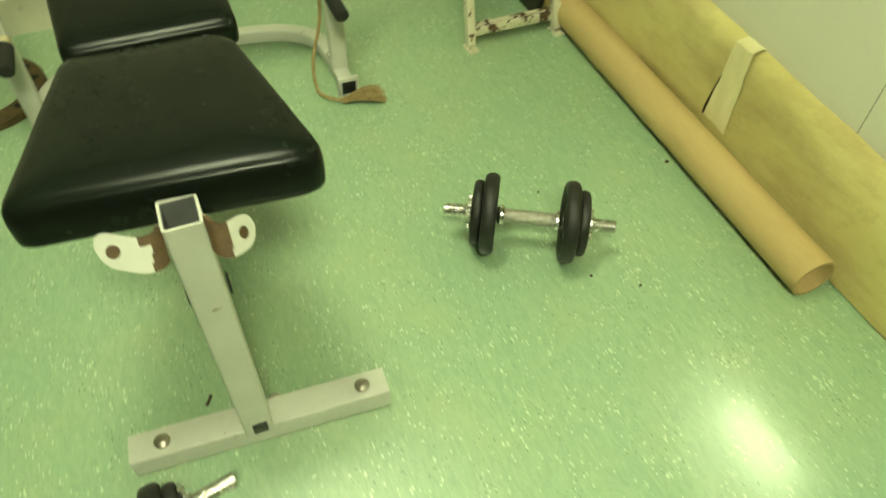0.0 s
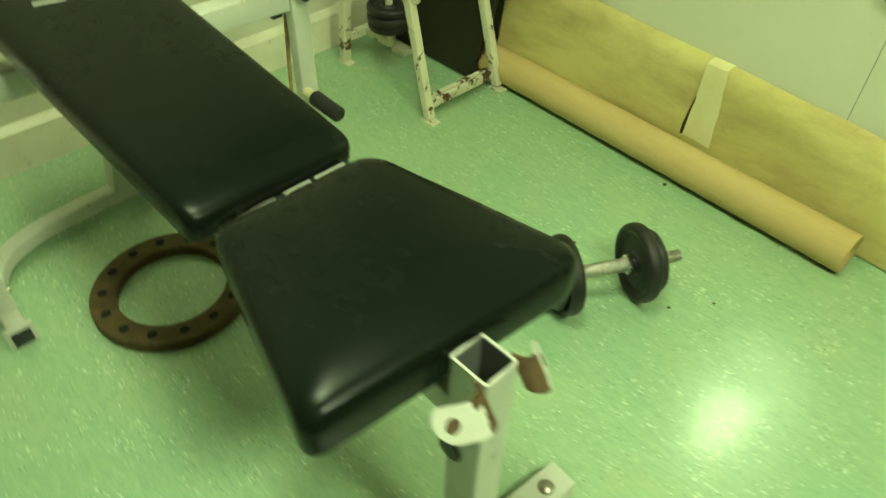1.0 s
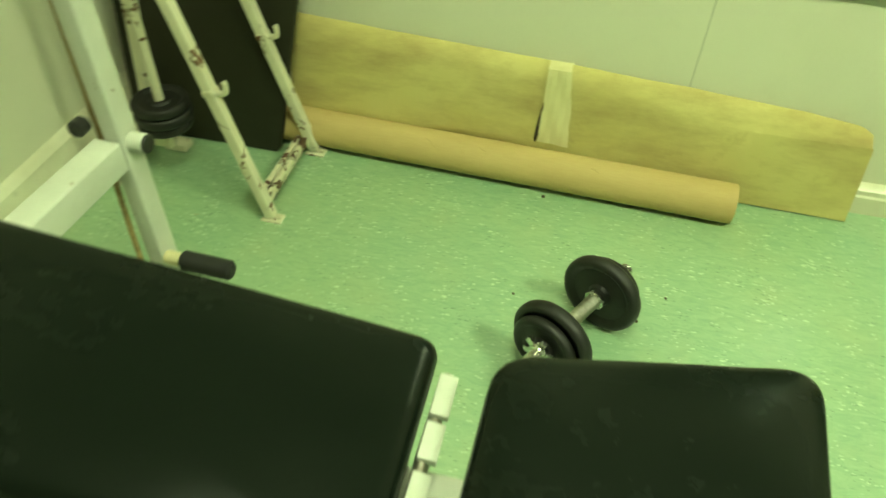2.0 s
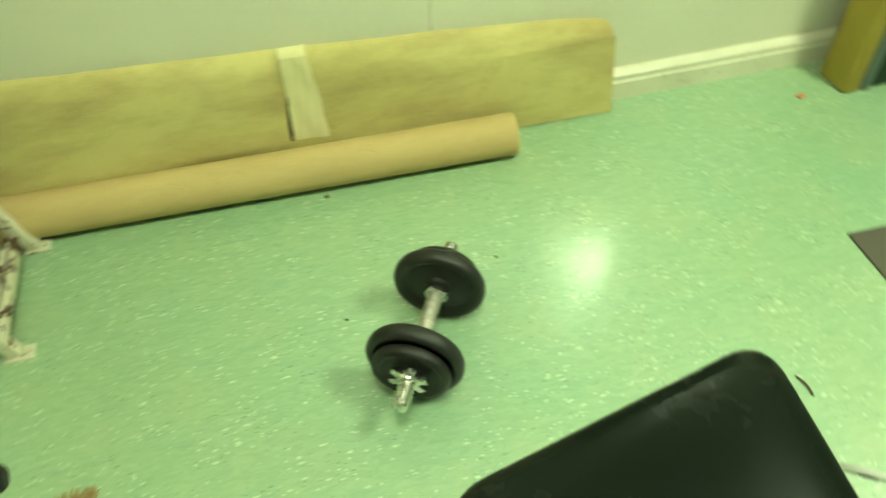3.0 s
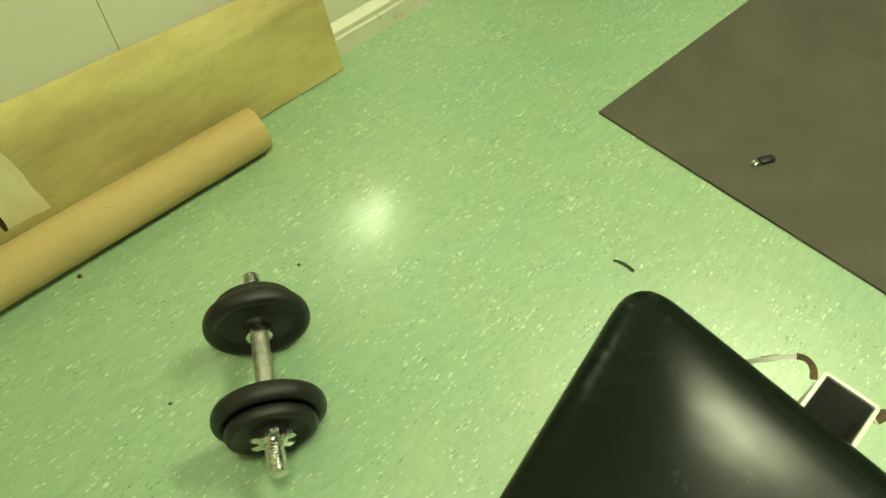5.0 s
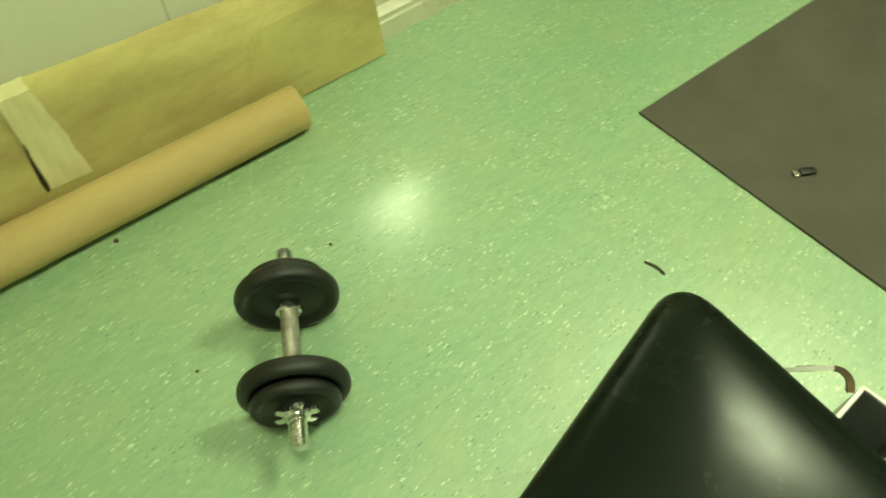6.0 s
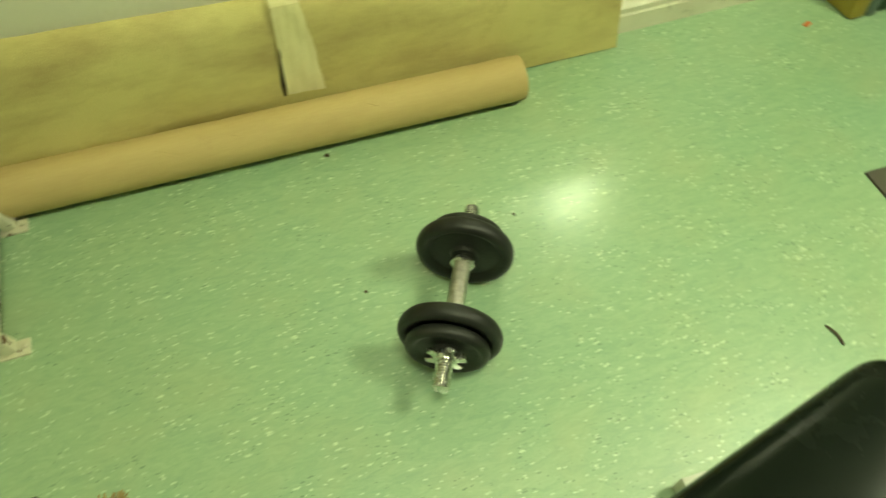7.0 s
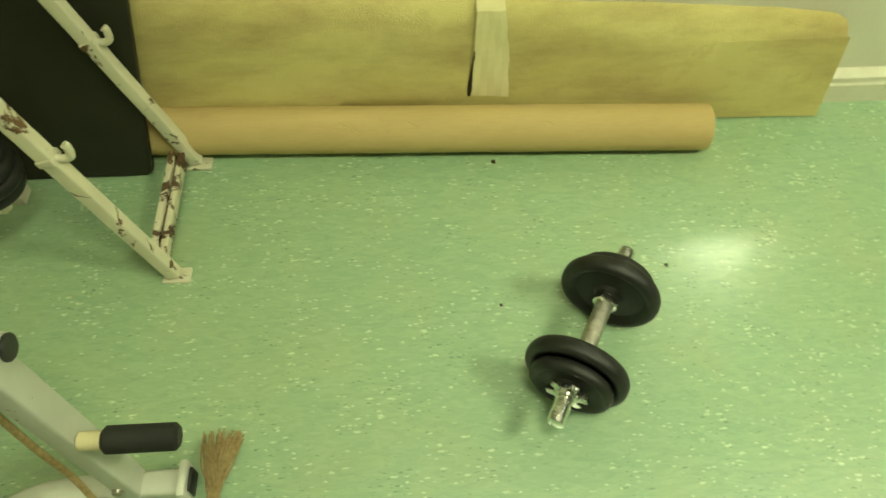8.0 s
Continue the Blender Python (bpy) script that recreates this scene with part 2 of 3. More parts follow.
def thing(name, label, category, group="", at=(0, 0, 0), turn=(0, 0, 0)):
    ob = new(name)
    ob.empty_display_size = 0.1
    ob.matrix_basis = pose(*at, *turn)
    return tagged(ob, label, category, group)


def part(name, bm, material, parent, label="", smooth=40):
    ob = new(name, finish_mesh(name, bm, material, smooth))
    ob.parent = parent
    if label:
        ob["label"] = label
    return ob


def single(name, bm, material, label, category="", kind="", group="", smooth=40):
    return tagged(new(name, finish_mesh(name, bm, material, smooth)), label, category, group, kind)


def block(size, at=(0, 0, 0), turn=None, bevel=0.0, seg=2, bm=None):
    bm = bm or bmesh.new()
    m = Matrix.Translation(at) @ (turn.to_4x4() if turn is not None else Matrix())
    got = bmesh.ops.create_cube(bm, size=1.0, matrix=m @ Matrix.Diagonal((*size, 1)))
    if bevel:
        edges = list({e for v in got["verts"] for e in v.link_edges})
        bmesh.ops.bevel(bm, geom=edges, offset=bevel, segments=seg, profile=0.5, affect="EDGES")
    return bm


def lathe(profile, seg=40, bm=None, m=Matrix()):
    """Turn (radius, height) points round the z axis of m."""
    bm = bm or bmesh.new()
    rings = []
    for r, z in profile:
        if r < 1e-6:
            rings.append([bm.verts.new(m @ Vector((0, 0, z)))])
        else:
            rings.append([bm.verts.new(m @ Vector((r * math.cos(2 * math.pi * k / seg), r * math.sin(2 * math.pi * k / seg), z))) for k in range(seg)])
    for a, b in zip(rings, rings[1:]):
        for k in range(seg):
            j = (k + 1) % seg
            if len(a) == 1 and len(b) == 1:
                continue
            if len(a) == 1:
                bm.faces.new((a[0], b[k], b[j]))
            elif len(b) == 1:
                bm.faces.new((a[k], b[0], a[j]))
            else:
                bm.faces.new((a[k], b[k], b[j], a[j]))
    return bm


def along(a, b):
    """The pose whose z axis runs from a towards b."""
    a, b = Vector(a), Vector(b)
    return Matrix.Translation(a) @ (b - a).to_track_quat("Z", "Y").to_matrix().to_4x4()


def rod(a, b, r, seg=20, bm=None, chamfer=0.0015):
    h = (Vector(b) - Vector(a)).length
    c = min(chamfer, r * 0.4)
    return lathe([(0, 0), (r - c, 0), (r, c), (r, h - c), (r - c, h), (0, h)], seg, bm, along(a, b))


def sweep(points, section, bm=None, up=(0, 0, 1), close=True):
    """Carry a flat section along a line of points, square to it."""
    bm = bm or bmesh.new()
    pts = [Vector(p) for p in points]
    rings = []
    for i, p in enumerate(pts):
        d = (pts[min(i + 1, len(pts) - 1)] - pts[max(i - 1, 0)]).normalized()
        side = d.cross(Vector(up)).normalized()
        top = side.cross(d)
        rings.append([bm.verts.new(p + side * x + top * y) for x, y in section])
    k = len(section)
    for a, b in zip(rings, rings[1:]):
        for i in range(k):
            bm.faces.new((a[i], a[(i + 1) % k], b[(i + 1) % k], b[i]))
    if close:
        bm.faces.new(rings[0][::-1])
        bm.faces.new(rings[-1])
    return bm


def squared(w, h, r=0.004, n=3):
    """A square section with rounded corners."""
    out = []
    for cx, cy, a0 in ((w / 2 - r, h / 2 - r, 0), (-w / 2 + r, h / 2 - r, 90), (-w / 2 + r, -h / 2 + r, 180), (w / 2 - r, -h / 2 + r, 270)):
        for k in range(n + 1):
            a = radians(a0 + 90 * k / n)
            out.append((cx + r * math.cos(a), cy + r * math.sin(a)))
    return out


def rounded(r, n=14):
    return [(r * math.cos(2 * math.pi * k / n), r * math.sin(2 * math.pi * k / n)) for k in range(n)]


def hollow(a, b, w, h, wall=0.003, deep=0.12, up=(0, 0, 1)):
    """A square tube from a to b, open at b."""
    a, b = Vector(a), Vector(b)
    d = (b - a).normalized()
    side = d.cross(Vector(up)).normalized()
    top = side.cross(d)
    bm = bmesh.new()
    out, inn = squared(w, h), squared(w - 2 * wall, h - 2 * wall, 0.002)
    ring = lambda p, sec: [bm.verts.new(p + side * x + top * y) for x, y in sec]
    rs = [ring(a, out), ring(b, out), ring(b, inn), ring(b - d * deep, inn)]
    k = len(out)
    for p, q in zip(rs, rs[1:]):
        for i in range(k):
            bm.faces.new((p[i], p[(i + 1) % k], q[(i + 1) % k], q[i]))
    bm.faces.new(rs[0][::-1])
    bm.faces.new(rs[-1])
    return bm


def curve_line(ctrl, n=8):
    """A smooth line through the control points."""
    p = [Vector(c) for c in ctrl]
    p = [p[0] * 2 - p[1]] + p + [p[-1] * 2 - p[-2]]
    out = []
    for i in range(1, len(p) - 2):
        for k in range(n):
            t = k / n
            out.append(0.5 * ((2 * p[i]) + (p[i + 1] - p[i - 1]) * t + (2 * p[i - 1] - 5 * p[i] + 4 * p[i + 1] - p[i + 2]) * t * t
                              + (3 * p[i] - p[i - 1] - 3 * p[i + 1] + p[i + 2]) * t ** 3))
    return out + [p[-2]]


def outline(corners, radii, n=8, split=10):
    """A closed outline with rounded corners and points along its sides."""
    pts, k = [], len(corners)
    arcs = []
    for i in range(k):
        c = Vector(corners[i])
        a, b = (Vector(corners[i - 1]) - c).normalized(), (Vector(corners[(i + 1) % k]) - c).normalized()
        half = a.angle(b) / 2
        cut = radii[i] / math.tan(half)
        s, e = c + a * cut, c + b * cut
        arcs.append([s.lerp(c, t).lerp(c.lerp(e, t), t) for t in [j / n for j in range(n + 1)]])
    for i in range(k):
        pts += arcs[i]
        s, e = arcs[i][-1], arcs[(i + 1) % k][0]
        pts += [s.lerp(e, j / split) for j in range(1, split)]
    return pts


def cushion(corners, radii, thick, dome=0.012, edge=0.014, seed=0.0):
    """An upholstered pad: rounded rim, bulging top, slight sag between the tacks."""
    line = outline(corners, radii)
    c = sum(line, Vector((0, 0))) / len(line)
    bm = bmesh.new()
    spec = [(0.90, 0.0), (0.975, 0.0), (0.995, 0.004), (1.0, 0.012), (1.0, thick - edge), (0.992, thick - edge * 0.45),
            (0.975, thick - edge * 0.12), (0.945, thick + dome * 0.18), (0.86, thick + dome * 0.52), (0.7, thick + dome * 0.8), (0.45, thick + dome), (0.2, thick + dome)]
    rings = []
    for s, z in spec:
        ring = []
        for i, p in enumerate(line):
            q = c + (p - c) * s
            w = noise.noise(Vector((q.x * 14 + seed, q.y * 14, z * 20))) * 0.0012 if 0.01 < z else 0
            ring.append(bm.verts.new((q.x, q.y, z + w)))
        rings.append(ring)
    for a, b in zip(rings, rings[1:]):
        for i in range(len(line)):
            j = (i + 1) % len(line)
            bm.faces.new((a[i], a[j], b[j], b[i]))
    bm.faces.new(rings[0][::-1])
    top = bm.verts.new((c.x, c.y, thick + dome))
    for i in range(len(line)):
        bm.faces.new((rings[-1][i], rings[-1][(i + 1) % len(line)], top))
    return bm


# ---- the room ----
X0, X1, Y0, Y1, H = -1.155, 4.6, -4.4, 0.835, 2.42
single("floor", block((X1 - X0 + 0.4, Y1 - Y0 + 0.4, 0.1), ((X0 + X1) / 2, (Y0 + Y1) / 2, -0.05)), FLOOR, "green flecked vinyl floor with a worn sheen", "floor", "structure", smooth=0)
single("ceiling", block((X1 - X0 + 0.4, Y1 - Y0 + 0.4, 0.1), ((X0 + X1) / 2, (Y0 + Y1) / 2, H + 0.05)), CEIL, "unseen fibre-tile ceiling, grey to cut bounced light", "ceiling", "structure", smooth=0)
wall_n = single("wall_north", block((X1 - X0 + 0.4, 0.1, H), ((X0 + X1) / 2, Y1 + 0.05, H / 2)), WALL, "cream painted wall with a hairline joint", "wall", "structure", smooth=0)
# South and east walls are unseen: set far back and dark to lower fill.
single("wall_south", block((X1 - X0 + 0.4, 0.1, H), ((X0 + X1) / 2, Y0 - 0.05, H / 2)), FARWALL, "unseen plain wall, dark olive to cut bounced light", "wall", "structure", smooth=0)
single("wall_west", block((0.1, Y1 - Y0, H), (X0 - 0.05, (Y0 + Y1) / 2, H / 2)), WALL, "cream painted wall behind the bench", "wall", "structure", smooth=0)
single("wall_east", block((0.1, Y1 - Y0, H), (X1 + 0.05, (Y0 + Y1) / 2, H / 2)), FARWALL, "unseen plain wall, dark olive to cut bounced light", "wall", "structure", smooth=0)
part("wall_joint", block((0.0014, 0.002, 0.46), (0.287, Y1 - 0.0005, 0.31)), JOINT, wall_n, "grey hairline joint in the wall", 0)


def skirting(name, a, b, label, tall=0.085):
    sec = [(0.0, 0.0), (0.025, 0.0), (0.025, tall * 0.62), (0.021, tall * 0.68), (0.021, tall * 0.84), (0.012, tall * 0.95), (0.0, tall)]
    return single(name, sweep([a, b], sec), TRIM, label, "skirting board", "structure", smooth=30)


skirting("baseboard_north", (X0, Y1, 0), (X1, Y1, 0), "cream gloss skirting board along the wall", 0.078)
skirting("baseboard_west", (X0, Y0, 0), (X0, Y1 - 0.026, 0), "scuffed cream skirting board along the wall", 0.12)


def light_panel(x, glow, w=0.45):
    lamp = thing("ceiling_light", "square white ceiling light panel with glowing diffuser", "ceiling light", "ceiling light panels", (x, -0.40, H))
    part("diffuser", block((w, w, 0.008), (0, 0, -0.016), bevel=0.002), glow, lamp, "glowing opal diffuser", 0)
    for s in (-1, 1):
        part("frame_rail", block((w + 0.05, 0.024, 0.03), (0, s * (w / 2 + 0.013), -0.015), bevel=0.003), CEIL, lamp)
        part("frame_side", block((0.024, w + 0.001, 0.03), (s * (w / 2 + 0.013), 0, -0.015), bevel=0.003), CEIL, lamp)


light_panel(0.03, GLOWS[0])
light_panel(1.68, GLOWS[1], 0.38)

# wall mirror: its lower edge and corner come into view
mirror = thing("wall_mirror", "framed rectangular mirror hung on the cream wall", "mirror", at=(0.565, Y1, 1.11))
part("glass", block((0.57, 0.006, 1.11), (0, -0.009, 0)), MIRROR, mirror, "clear mirror glass", 0)
for s in (-1, 1):
    part("frame_side", block((0.024, 0.02, 1.162), (s * 0.298, -0.0105, 0), bevel=0.003), FRAME, mirror)
    part("frame_rail", block((0.571, 0.02, 0.025), (0, -0.0105, s * 0.5685), bevel=0.003), FRAME, mirror)


# ---- things against the wall ----
def foam_slab():
    slab = thing("foam_slab", "long stained yellow foam slab leaning on the wall", "foam slab")
    bm = bmesh.new()
    nx, ring = 110, []
    front = lambda x: 0.773 - 0.002 * (x + 0.66) - 0.005 * max(0.0, (x - 0.35) / 0.37) ** 2
    tall = lambda x: 0.312 - 0.048 * (x + 0.66) - 0.014 * max(0.0, x / 0.7) ** 2
    thick = 0.040
    for i in range(nx + 1):
        u = i / nx
        xb, xt = -0.69 + u * 1.412, -0.685 + u * 1.392
        h, row = tall(xt) - 0.016 * max(0.0, (u - 0.97) / 0.03) ** 2, []
        lip = 0.007 * min(1.0, max(0.0, (0.1 - xb) / 0.25))
        prof = [(0, 0.004), (0, 0.045), (0.001, 0.062), (-lip, 0.075), (-lip * 0.8, 0.095), (-lip * 0.3, 0.13), (0, 0.20), (0.001, h - 0.052), (0.005, h - 0.034), (0.011, h - 0.020), (0.018, h - 0.010), (0.026, h - 0.003),
                (thick - 0.006, h + 0.001), (thick - 0.002, h - 0.003), (thick, h - 0.02), (thick, 0.12), (thick, 0.004)]
        for d, z in prof:
            x = xb + (xt - xb) * z / h
            lean = 0.022 * z / h
            w = noise.noise(Vector((x * 5, d * 30, z * 8))) * 0.005 + noise.noise(Vector((x * 19, d * 60, z * 25))) * 0.0018
            row.append(bm.verts.new((x, min(front(x) + d + lean + w * (0.4 if z > 0.01 else 0.1), Y1 - 0.0265 if z < 0.09 else Y1 - 0.002), z + (w * 0.5 if z > 0.01 else 0))))
        ring.append(row)
    k = len(ring[0])
    for a, b in zip(ring, ring[1:]):
        for j in range(k):
            bm.faces.new((a[j], b[j], b[(j + 1) % k], a[(j + 1) % k]))
    bm.faces.new(ring[0])
    bm.faces.new(ring[-1][::-1])
    part("foam", bm, FOAM, slab)
    # tape folded over the top edge, ragged on one side
    bm = bmesh.new()
    rnd = random.Random(4)
    h = tall(0.0)
    path = [(front(0) + 0.022 * z / h - 0.0042, z) for z in (0.088, 0.10, 0.115, 0.13, 0.145, 0.16, 0.175, 0.19, 0.21, 0.23, h - 0.03, h - 0.014)]
    path += [(front(0) + 0.0195, h + 0.001), (front(0) + 0.025, h + 0.0035), (front(0) + 0.038, h + 0.0055), (front(0) + 0.050, h + 0.0065)]
    shells = []
    for off in (0.0, 0.0016):
        rows = []
        rnd = random.Random(4)
        for y, z in path:
            u = min(1.0, (z - 0.088) / 0.2)
            l, r = -0.041 + 0.002 * u, 0.038 - 0.022 * u + rnd.uniform(-0.0025, 0.0025)
            rows.append([bm.verts.new((l + (r - l) * f, y + off + 0.0012 * math.sin(f * 9 + z * 40), z - 0.006 * f * (1 - u))) for f in (0, 0.2, 0.4, 0.6, 0.8, 1.0)])
        shells.append(rows)
    for rows in shells:
        for p, q in zip(rows, rows[1:]):
            for j in range(5):
                bm.faces.new((p[j], p[j + 1], q[j + 1], q[j]))
    part("masking_tape", bm, TAPE, slab, "wrinkled cream tape strip folded over the edge", 0)
    # thin brown strip on the foam face; its dark colour is the tear's shade
    bm = bmesh.new()
    zs = [0.085, 0.11, 0.14, 0.17, 0.195]
    ws = [0.003, 0.0055, 0.0045, 0.003, 0.0008]
    vs = [[bm.verts.new((-0.047 + 0.008 * (z - 0.085) / 0.11 + s * w, front(0) + 0.022 * z / h - 0.0035, z)) for s in (-1, 1)] for z, w in zip(zs, ws)]
    for a, b in zip(vs, vs[1:]):
        bm.faces.new((a[0], a[1], b[1], b[0]))
    bmesh.ops.solidify(bm, geom=bm.faces[:], thickness=0.0015)
    part("slit_shade", bm, BARK, slab, "dark strip painting the shade in a tear beside the tape")
    return slab


foam_slab()


def card_tube():
    a, b, r = Vector((-0.70, 0.7405, 0.049)), Vector((0.443, 0.7030, 0.049)), 0.048
    t = thing("cardboard_tube", "long brown cardboard tube lying on the floor", "cardboard tube")
    h, m = (b - a).length, along(a, b)
    prof = [(r - 0.006, 0.0), (r - 0.001, 0.0), (r, 0.001)]
    prof += [(r + 0.0008 * noise.noise(Vector((k * 0.7, 3, 1))), h * k / 30) for k in range(1, 30)]
    prof += [(r, h - 0.001), (r - 0.001, h), (r - 0.006, h), (r - 0.0065, h - 0.002), (r - 0.0065, 0.002), (r - 0.006, 0.0)]
    part("tube_wall", lathe(prof, 56, m=m), CARD, t)
    for at, n in ((0.34, 2), (0.70, 1), (0.46, 1)):
        for j in range(n):
            p = a.lerp(b, at + j * 0.012)
            ang = radians(115 + j * 14)
            d0 = Vector((0, math.cos(ang), math.sin(ang))) * (r + 0.0012)
            d1 = Vector((0, math.cos(ang + 0.22), math.sin(ang + 0.22))) * (r + 0.0012)
            part("scuff", rod(p + d0, p + d1 + Vector((0.022, 0, 0)), 0.0013, 6), CARD, t, "torn paper scuff on the tube")
    return t


card_tube()

# dark board standing behind the rack
bm = bmesh.new()
faces = [[bm.verts.new((x, y, z)) for x, z in ((-1.10, 0.0), (-0.701, 0.0), (-0.690, 0.012), (-0.547, 0.84), (-0.56, 0.86), (-1.10, 0.86))] for y in (0.0, 0.018)]
bm.faces.new(faces[0])
bm.faces.new(faces[1][::-1])
for k in range(6):
    bm.faces.new((faces[0][k], faces[0][(k + 1) % 6], faces[1][(k + 1) % 6], faces[1][k]))
bmesh.ops.bevel(bm, geom=bm.edges[:], offset=0.003, segments=2, profile=0.5, affect="EDGES")
bd = single("leaning_board", bm, BOARD, "dark green-black board leaning against the wall", "board")
bd.matrix_basis = pose(0, 0.662, 0.004, -9.6, 0.0, 0.0)

# folded gym mat standing at the wall
pad = thing("gym_mat", "dark green folded gym mat with ochre side leaning upright", "gym mat", at=(1.305, 0.662, 0), turn=(-2.5, 0, 0))
part("pad_side", block((0.045, 0.10, 1.1), (0.0225, 0.05, 0.552), bevel=0.008), OCHRE, pad, "ochre yellow side of the mat")
part("edging", block((0.030, 0.104, 1.1), (0.0615, 0.05, 0.552), bevel=0.006), BLUEGREY, pad, "blue-grey edging strip")
part("pad_face", block((0.62, 0.096, 1.1), (0.389, 0.05, 0.552), bevel=0.012), GREENPAD, pad, "dark green vinyl cover")


# ---- plate rack ----
def plate_rack():
    rack = thing("plate_rack", "flaking white steel weight rack with hooks", "weight rack")
    legs = [((-0.612, 0.421, 0.012), (-0.90, 0.445, 1.02)), ((-0.606, 0.690, 0.012), (-0.90, 0.668, 1.02))]
    for a, b in legs:
        leg = part("front_leg", sweep([a, b], squared(0.025, 0.024, 0.003), up=(0, 1, 0)), SCALED, rack)
        d = (Vector(b) - Vector(a)).normalized()
        p = Vector(a) + d * 0.325
        hook = curve_line([p + Vector((0.008, 0, 0.002)), p + Vector((0.022, 0, -0.002)), p + Vector((0.034, 0, 0.004)), p + Vector((0.036, 0, 0.022)), p + Vector((0.033, 0, 0.028))], 5)
        part("hook", sweep(hook, rounded(0.0065, 10), up=(0, 1, 0)), SCALED, leg)
        part("hook_bracket", block((0.029, 0.029, 0.014), p, d.to_track_quat("Z", "Y").to_matrix(), 0.003), SCALED, leg)
        foot = block((0.050, 0.032, 0.006), (a[0] + 0.004, a[1], 0.003), bevel=0.002)
        part("foot_plate", foot, SCALED, leg)
        part("foot_bolt", rod((a[0] + 0.021, a[1], 0.006), (a[0] + 0.021, a[1], 0.012), 0.006, 8), SCALED_BAR, leg)
    for x, z, w in ((-0.622, 0.044, 0.012), (-0.640, 0.046, 0.012)):
        part("cross_rail", block((w, 0.245, 0.026), (x, 0.5555, z), bevel=0.002), SCALED_BAR, rack, "rusty flaking lower rail")
    part("cross_web", block((0.008, 0.245, 0.018), (-0.631, 0.5555, 0.036), bevel=0.001), BARE, rack, "bare rusted channel web")
    for y, yt in ((0.452, 0.452), (0.634, 0.634)):
        part("rear_leg", sweep([(-1.030, y, 0.01), (-0.92, yt, 1.02)], squared(0.028, 0.028), up=(0, 1, 0)), SCALED, rack)
        part("rear_foot", block((0.055, 0.032, 0.006), (-1.022, y, 0.003), bevel=0.002), SCALED, rack)
    part("pin_arm", block((0.12, 0.024, 0.024), (-0.965, 0.535, 0.085), bevel=0.002), SCALED, rack)
    part("rear_rail", block((0.022, 0.18, 0.026), (-1.022, 0.556, 0.085), bevel=0.002), SCALED, rack)
    part("top_rail", block((0.05, 0.26, 0.03), (-0.91, 0.556, 1.03), bevel=0.003), SCALED, rack)
    part("storage_pin", rod((-0.91, 0.535, 0.075), (-0.91, 0.535, 0.58), 0.011, 14), SCALED, rack)
    part("foot_block", block((0.06, 0.04, 0.02), (-0.955, 0.620, 0.0105), bevel=0.003), SCALED, rack)
    part("pin_shelf", lathe([(0, 0.1235), (0.030, 0.1235), (0.032, 0.126), (0.032, 0.131), (0, 0.131)], 24, m=Matrix.Translation((-0.91, 0.535, 0))), SCALED, rack)
    return rack


plate_rack()


def disc_profile(r, t, bore):
    """A cast plate: rounded rim, dished web and hub."""
    h = t / 2
    one = [(bore, h * 0.82), (bore + 0.010, h * 0.82), (bore + 0.014, h * 0.42), (r * 0.70, h * 0.34), (r * 0.76, h * 0.62), (r * 0.83, h * 0.94), (r * 0.89, h), (r * 0.95, h * 0.86), (r * 0.985, h * 0.55), (r, h * 0.2)]
    return one + [(a, -b) for a, b in one[::-1]] + [one[0]]


for k, (r, z, t) in enumerate(((0.064, 0.147, 0.024), (0.068, 0.172, 0.026), (0.066, 0.198, 0.025))):
    p = single("weight_plate", lathe([(q[0], q[1]) for q in disc_profile(r, t, 0.0125)], 44), IRON, "black iron weight plate stacked on the rack pin", "weight plate", group="stacked weight plates")
    p.matrix_basis = pose(-0.91 + 0.002 * (k % 2), 0.535, z - 0.002, 0, 0, 37 * k)


# ---- dumbbells ----
def threaded(a, b, r, bm, pitch=0.0042):
    h = (b - a).length
    n = int(h / pitch)
    prof = [(0, 0), (r * 0.8, 0)]
    for k in range(n):
        prof += [(r * 0.86, (k + 0.1) * h / n), (r, (k + 0.45) * h / n), (r, (k + 0.6) * h / n), (r * 0.86, (k + 0.95) * h / n)]
    prof += [(r * 0.8, h), (0, h)]
    return lathe(prof, 20, bm, along(a, b))


def star(m, spin, lobes=6, per=10):
    """A screw collar: six blunt lobes round a domed hub."""
    bm = bmesh.new()
    k = lobes * per
    rings = []
    for z, base, lobe in ((0.0, 0.0195, 0.0), (0.0005, 0.0205, 0.011), (0.002, 0.0215, 0.0125), (0.0085, 0.0215, 0.0125), (0.010, 0.0205, 0.011), (0.0105, 0.0195, 0.0), (0.013, 0.0185, 0.0), (0.014, 0.0165, 0.0)):
        ring = []
        for i in range(k):
            a = 2 * math.pi * i / k
            w = 0.5 + 0.5 * math.cos(lobes * a)
            r = base + lobe * min(1.0, max(0.0, (w - 0.35) / 0.3))
            a += radians(spin)
            ring.append(bm.verts.new(m @ Vector((r * math.cos(a), r * math.sin(a), z))))
        rings.append(ring)
    for p, q in zip(rings, rings[1:]):
        for i in range(k):
            bm.faces.new((p[i], p[(i + 1) % k], q[(i + 1) % k], q[i]))
    bm.faces.new(rings[0][::-1])
    bm.faces.new(rings[-1])
    return bm


